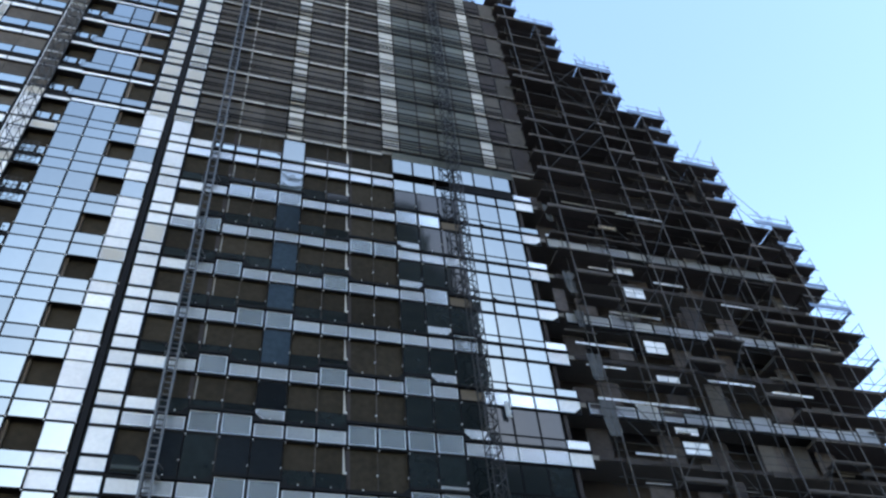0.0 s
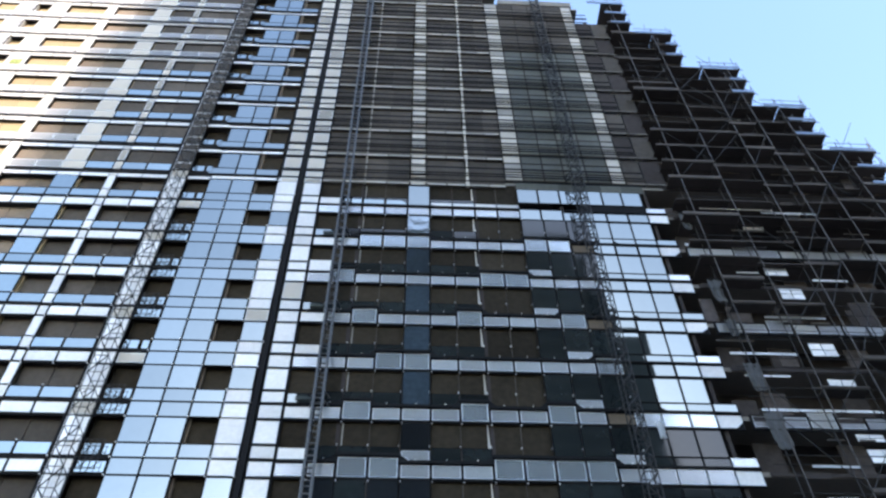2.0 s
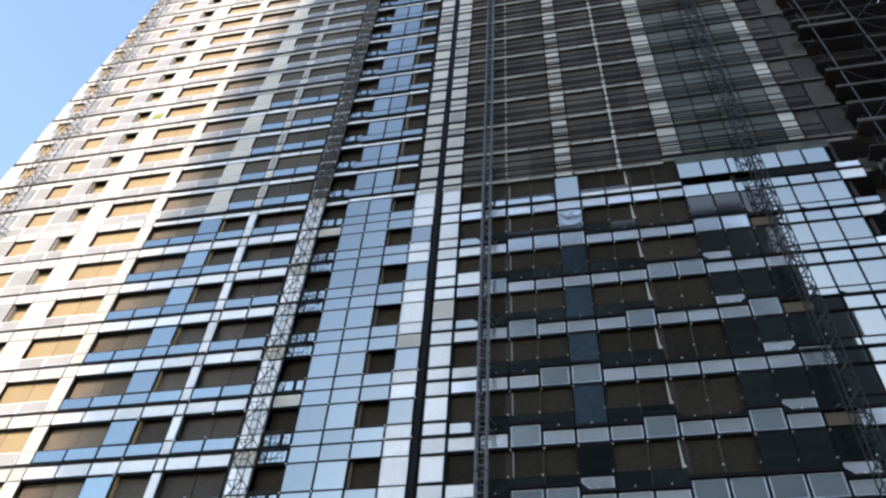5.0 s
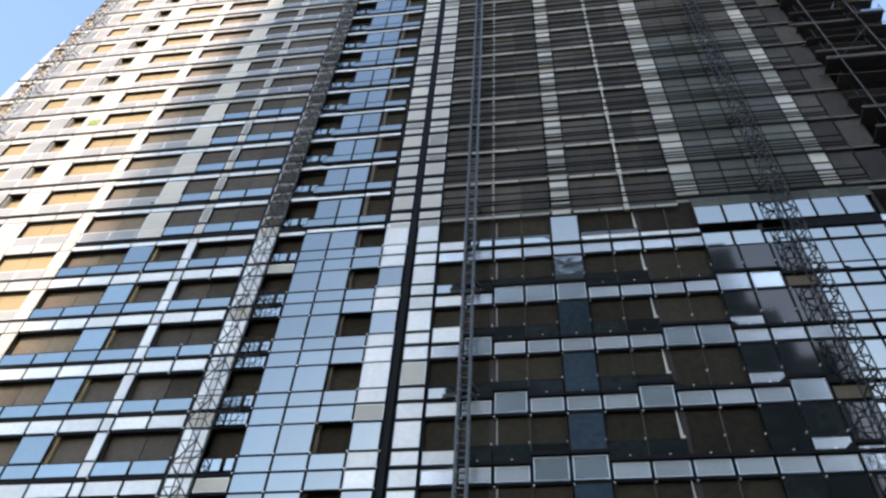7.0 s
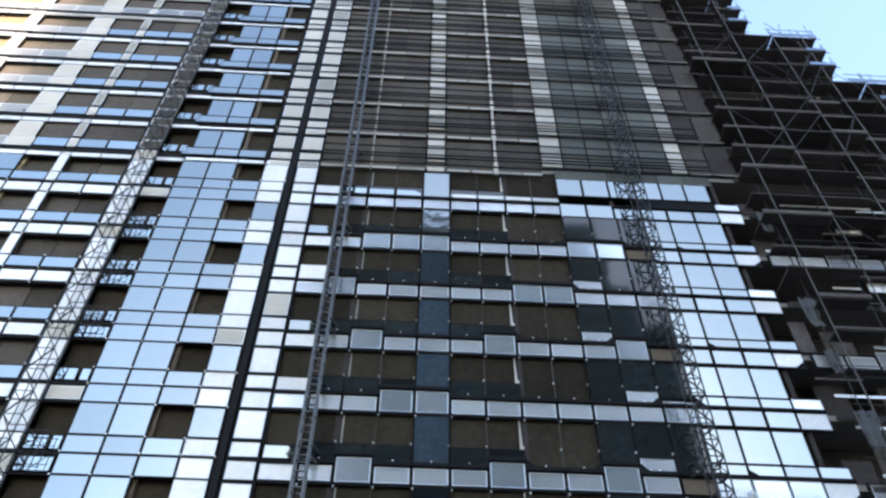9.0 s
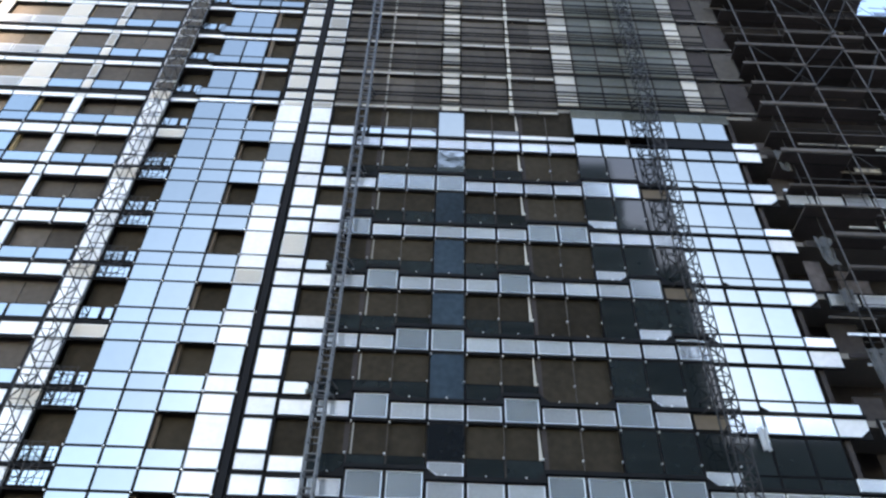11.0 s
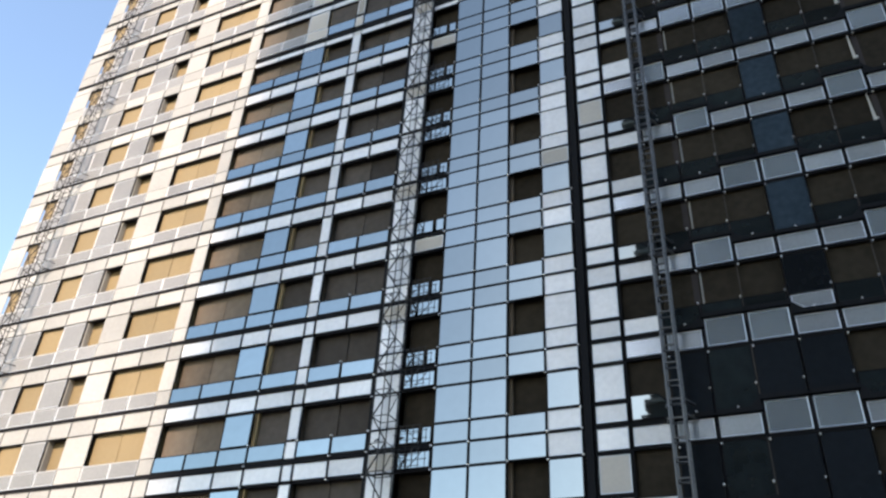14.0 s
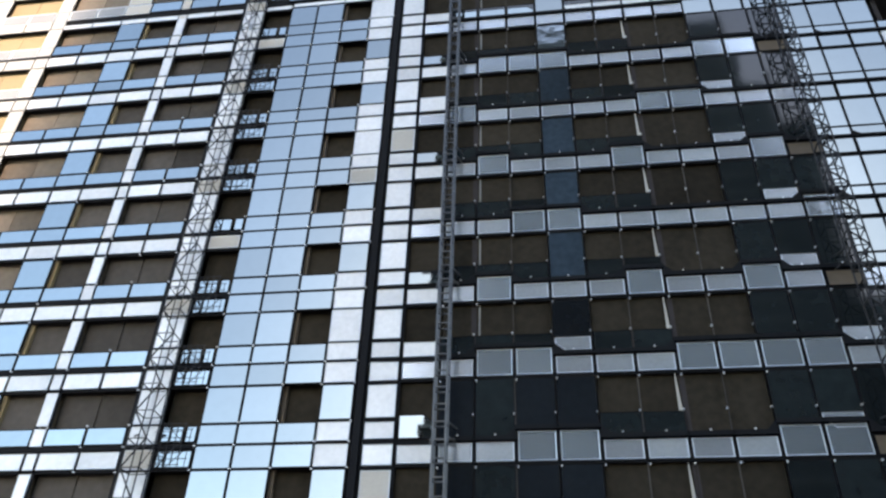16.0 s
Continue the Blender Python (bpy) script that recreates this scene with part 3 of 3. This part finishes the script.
for k in range(1, 9):
    z = line_z(k)
    for x0, x1 in ((14.3, 15.6), (15.6, 17.0)):
        side.panel(x0, x1, z + 0.2, z + H - 0.1, M["raw"] if (k + (x0 > 15)) % 2 else M["gloom"], y=0.12, gap=0.02, rim=M["black"], name="board")
        side.panel(x0, x1, z + 0.0, z + 0.16, M["lip"], y=-0.02, gap=0.02, rim=M["raw"], name="slab_edge")
rnd = random.Random(11)
for k in range(-10, 7):
    z = line_z(k)
    x = 16.3
    while x < right_edge(z + 1.2) - 2.2:
        w = rnd.uniform(0.7, 2.1)
        if rnd.random() < 0.5:
            zz = z + rnd.choice((-0.12, 1.55))
            side.panel(x, x + w, zz, zz + rnd.uniform(0.07, 0.14), M["haze"] if rnd.random() < 0.25 else M["raw"], y=-0.1, gap=0.0, rim=M["raw"], name="ledge")
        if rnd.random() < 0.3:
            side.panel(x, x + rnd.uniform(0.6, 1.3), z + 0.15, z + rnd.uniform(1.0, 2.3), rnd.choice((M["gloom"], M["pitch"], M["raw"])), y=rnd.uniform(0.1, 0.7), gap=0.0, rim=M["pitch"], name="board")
        x += w + rnd.uniform(0.2, 1.2)
side.done()


# hoist masts: four chords with lattice, tied back to the facade
def hoist_mast(x, w, y, z0, z1, mat, pitch, radius, label, kind_of):
    mast = tagged(new("hoist_mast"), label, "mast", "hoist masts")
    for a in (-w / 2, w / 2):
        for b in (y - w, y):
            c = Mesher()
            c.bar((x + a, b, z0), (x + a, b, z1), radius, mat)
            part("chord", c, mast)
    lat = Mesher()
    zz, flip = z0, 1
    while zz < z1 - pitch:
        for b in (y - w, y):
            lat.bar((x - w / 2, b, zz), (x + w / 2, b, zz), radius * 0.8, mat, 4)
            if kind_of == "lattice" and b < y:
                lat.bar((x - flip * w / 2, b, zz), (x + flip * w / 2, b, zz + pitch), radius * 1.15, mat, 4)
        for a in (-w / 2, w / 2):
            lat.bar((x + a, y - w, zz), (x + a, y, zz), radius * 0.8, mat, 4)
            if kind_of == "lattice" and a > 0 and flip > 0:
                lat.bar((x + a, y - w if flip > 0 else y, zz), (x + a, y if flip > 0 else y - w, zz + pitch), radius * 0.7, mat, 4)
        zz += pitch
        flip = -flip
    tagged(part("lattice", lat, mast), kind="stuff")
    k = 0
    while z0 + k * 2 * H < z1:
        zt = line_z(-13) + k * 2 * H - 0.1
        for a in (-w / 2, w / 2):
            for up in (0, 0.5):
                t = Mesher()
                t.bar((x + a, y, zt + up), (x + a * 2.2, 0.1, zt + up), radius, mat, 4)
                part("wall_tie", t, mast)
        t = Mesher()
        t.bar((x - w, y + 0.25, zt), (x + w, y + 0.25, zt), radius, mat, 4)
        part("tie_bar", t, mast)
        k += 1
    return mast


hoist_mast(-14.2, 0.66, -0.15, 0.0, 86, M["rust"], 1.03, 0.027, "dark steel lattice hoist mast tied to the white bay", "lattice")
hoist_mast(-3.78, 0.42, -0.5, 0.0, 80, M["steel"], 0.62, 0.045, "grey steel ladder-like hoist mast before dark glass", "ladder")
hoist_mast(10.75, 0.6, -0.5, 0.0, 76, M["rust"], 0.7, 0.032, "dark steel lattice hoist mast before the glass strip", "lattice")
hoist_mast(-36.6, 0.55, -0.5, 0.0, 85, M["rust"], 0.7, 0.024, "thin dark lattice hoist mast on the sunlit bays", "lattice")

# lattice bracket frames beside the dark mast
for k in range(-10, 1):
    if k % 4:
        z = line_z(k)
        fr = tagged(new("bracket_frame"), "small dark steel lattice bracket hung beside the hoist mast", "bracket", "bracket frames")
        rods = [("upright", (a, -0.25, z - 0.82), (a, -0.25, z + 0.76)) for a in (-13.62, -13.36, -13.1, -12.84)]
        rods += [("rail", (-13.9 if b < 0.5 else -13.7, -0.25, z + b), (-12.78, -0.25, z + b)) for b in (-0.78, -0.36, 0.06, 0.42, 0.72)]
        rods += [("brace", (-13.62, -0.25, z - 0.78), (-12.84, -0.25, z + 0.06)), ("brace", (-12.84, -0.25, z + 0.06), (-13.62, -0.25, z + 0.72))]
        rods += [("wall_tie", (-13.7, -0.25, z - 0.1), (-13.7, 0.05, z - 0.1))]
        for name, p, q in rods:
            bar = Mesher()
            bar.bar(p, q, 0.015, M["rust"], 4)
            part(name, bar, fr)

# stepped scaffold on the east side
LIFT, OUT, IN = 1.933, -0.8, -0.12
sc = tagged(new("scaffold"), "dark stepped tube scaffolding with plank decks round the east side", "scaffold")
levels = [1.71 + LIFT * i for i in range(37)]
xs = [17.6, 20.3, 23.1, 25.1, 27.3, 29.7, 32.0, 34.4]
for j, x in enumerate(xs):
    top = max([z for z in levels if right_edge(z) > x - 0.4] + [3])
    for y in (OUT, IN):
        c = Mesher()
        c.bar((x, y, 0), (x, y, top + 1.1), 0.034 if y == OUT else 0.03, M["tube"] if y == OUT else M["rust"])
        part("standard", c, sc)
rnd, vary = random.Random(4), random.Random(12)
for q, z in enumerate(levels):
    right = right_edge(z) + 0.3
    if z > 72:
        continue
    left = 16.8
    step = right_edge(z + LIFT) < right_edge(z) - 0.5
    high = z > 36.5
    cuts = [left] + [x for x in xs if left + 1 < x < right - 1.2] + [right]
    runs = list(zip(cuts, cuts[1:])) if high else [(x, x + 2.35) for x in xs if x + 2.35 < right and rnd.random() < 0.3]
    for a, b in runs:
        d = Mesher()
        lift = vary.uniform(-0.07, 0.05) if high else 0.0
        front = OUT - 0.04 + (vary.choice((0.0, 0.0, 0.25, 0.45)) if high and b < right else 0.0)
        d.box(a + 0.02, b - 0.02, front, 1.98 if high else IN, z - 0.05 + lift, z + lift, M["plank"])
        if not high or vary.random() < 0.6:
            d.box(a, b, front - 0.04, front, z - 0.02 + lift, z + lift + vary.choice((0.06, 0.12, 0.2)), M["plank"])
        deck = part("deck", d, sc)
    if step or high:
        d = Mesher()
        d.box(right - (3.2 if step else vary.uniform(0.9, 2.2)), right, OUT - 0.12, OUT - 0.085, z, z + 0.3, M["bluedeck"])
        part("toe_board", d, deck if high else sc, "blue painted toe board")
    for y in (OUT, IN):
        r = Mesher()
        r.bar((left, y - 0.03, z - 0.1), (right + 0.25, y - 0.03, z - 0.1), 0.024 if high else 0.02, M["rust"])
        part("ledger", r, sc)
    e = Mesher()
    e.box(right - 1.5 if high else right - 7.0, right, IN + 0.004, 2.4, z - 0.2, z - 0.004, M["plank"])
    e.box(right - 0.02, right + 0.02, OUT, 2.4, z, z + 0.2, M["bluedeck"])
    part("end_deck", e, sc)
    bars = []
    for h in (0.5, 1.0):
        bars.append(("guard_rail", (right + 0.05, OUT, z + h), (right + 0.05, 2.2, z + h)))
        if step:
            bars.append(("guard_rail", (right - 3.2, OUT, z + h + 0.1 * rnd.random()), (right + 0.05, OUT, z + h)))
    for x in (right + 0.05, right - 1.5):
        bars.append(("rail_post", (x, OUT, z - 0.1), (x + 0.1 * rnd.uniform(-1, 1), OUT, z + 1.1 + 0.3 * rnd.random())))
    if step:
        for x in (right - 0.3, right - 2.3):
            bars.append(("loose_tube", (x, OUT, z), (x + vary.uniform(-0.5, 0.7), OUT, z + vary.uniform(1.3, 2.0))))
    bars.append(("end_brace", (right + 0.05, OUT, z), (right + 0.05, 1.0, z + 1.5)))
    bars.append(("rail_post", (right + 0.05, 2.2, z - 0.1), (right + 0.05, 2.2, z + 1.1)))
    for name, p, q2 in bars:
        rail = Mesher()
        rail.bar(p, q2, 0.022, M["tube"], 4)
        part(name, rail, sc)
    for j in range(len(xs) - 1):
        if rnd.random() < 0.32 and xs[j + 1] < right:
            b = Mesher()
            if rnd.random() < 0.7:
                b.bar((xs[j], OUT - 0.04, z), (xs[j + 1], OUT - 0.04, z + LIFT * 2), 0.02, M["rust"], 5)
            else:
                b.bar((xs[j + 1], OUT - 0.04, z), (xs[j], OUT - 0.04, z + LIFT * 2), 0.02, M["rust"], 5)
            part("brace", b, sc)

# roof parapets
s = Mesher()
s.box(7.65, 14.4, -0.03, 5, 72.35, 73.2, M["slab"])
tagged(new("parapet", s.mesh("parapet")), "raw concrete roof edge of the middle block", "parapet", kind="structure")

# dark towers out of view: one seen mirrored in the glass, one only shading
def neighbour(x0, x1, y0, y1, top, seed, wings=()):
    nb = tagged(new("neighbour_tower"), "tall dark tower standing across the street", "building", "neighbour towers", kind="structure")
    s = Mesher()
    s.box(x0, x1, y0, y1, 0, top, M["tower"])
    part("wall", s, nb)
    for wx0, wx1, high in wings:
        s = Mesher()
        s.box(wx0, wx1, y0, y1 - 1, 0, high, M["tower"])
        part("side_wing", s, nb)
    rnd = random.Random(seed)
    for i in range(1, int(top / 3.1)):
        s = Mesher()
        s.box(x0 - 0.2, x1 + 0.2, y1 - 0.1, y1 + 0.3, i * 3.1, i * 3.1 + 0.5, M["band"])
        part("floor_band", s, nb)
        for side_x in (x0 - 1.6, x1 - 1.0):
            if rnd.random() < 0.8:
                s = Mesher()
                w = rnd.uniform(0.6, 2.6)
                s.box(side_x + (2.6 - w) * (side_x < x0), side_x + (2.6 - w) * (side_x < x0) + w, y1 - 2.0, y1 - 0.2, i * 3.1 + rnd.uniform(-1.2, 0.4), i * 3.1 + rnd.uniform(0.6, 2.4), M["tower"])
                part("balcony", s, nb)


def tarpaulin(x, z):
    """A small crumpled sheet hung over a balcony front."""
    bm = bmesh.new()
    nx, nz = 10, 8
    grid = [[bm.verts.new((x + 0.09 * i + 0.03 * math.sin(j * 1.7), -0.025 + 0.05 * noise.noise((i * 0.6, j * 0.5, 3)), z - 0.1 * j + 0.06 * noise.noise((i * 0.4, 0, j * 0.3)))) for j in range(nz)] for i in range(nx)]
    for i in range(nx - 1):
        for j in range(nz - 1):
            bm.faces.new((grid[i][j], grid[i][j + 1], grid[i + 1][j + 1], grid[i + 1][j]))
    me = bpy.data.meshes.new("tarpaulin")
    bm.to_mesh(me)
    bm.free()
    me.materials.append(M["lime"])
    ob = tagged(new("tarpaulin", me), "crumpled yellow-green sheet hung over a high balcony", "tarpaulin")
    thick = ob.modifiers.new("thickness", "SOLIDIFY")
    thick.thickness = 0.02
    return ob


tarpaulin(-30.3, 58.2)


def hung_sheet(x, z, w, h, seed, mat, name, label, kind_of):
    """A torn strip of sheeting, folded and curling in towards its ragged foot."""
    rnd = random.Random(seed)
    bm = bmesh.new()
    nx, nz = 7, 9
    rows = []
    for j in range(nz):
        v = j / (nz - 1)
        wide = w * (1 - 0.3 * v * rnd.uniform(0.5, 1.2))
        lean = w * 0.15 * v * v * rnd.uniform(0.6, 1.3)
        rows.append([bm.verts.new((x + lean + wide * i / (nx - 1), -0.16 - 0.07 * math.sin(i * 1.9 + seed) - 0.05 * noise.noise((i * 0.7, j * 0.6, seed)), z - h * v + 0.1 * noise.noise((i * 0.9, j * 0.2, seed + 5)))) for i in range(nx)])
    for j in range(nz - 1):
        for i in range(nx - 1):
            bm.faces.new((rows[j][i], rows[j + 1][i], rows[j + 1][i + 1], rows[j][i + 1]))
    me = bpy.data.meshes.new(name)
    bm.to_mesh(me)
    bm.free()
    me.materials.append(mat)
    ob = tagged(new(name, me), label, kind_of, name + "s")
    ob.modifiers.new("thickness", "SOLIDIFY").thickness = 0.012
    return ob


for i, (x, z, w, h) in enumerate(((16.85, 41.2, 0.7, 1.5), (17.0, 35.1, 0.8, 1.7), (17.1, 32.0, 0.6, 1.2), (17.2, 28.9, 0.8, 1.8), (17.25, 25.8, 0.9, 2.1))):
    hung_sheet(x, z, w, h, i, M["sheet"], "dust_sheet", "torn grey dust sheet hung inside the scaffold", "sheet")
hung_sheet(11.9, 25.1, 0.35, 0.95, 21, M["edge"], "torn_film", "torn strip of white protective film hanging from the glass", "film")
# its low last wing is added to keep sun off the lower scaffold
neighbour(-15.4, 29.6, -92, -62, 116, 1, ((29.6, 34.0, 103), (34.0, 38.4, 93), (38.4, 64.0, 64)))
# unseen tower added so that its shadow covers the scaffold's east end
neighbour(43.0, 62.0, -175, -150, 138, 2)
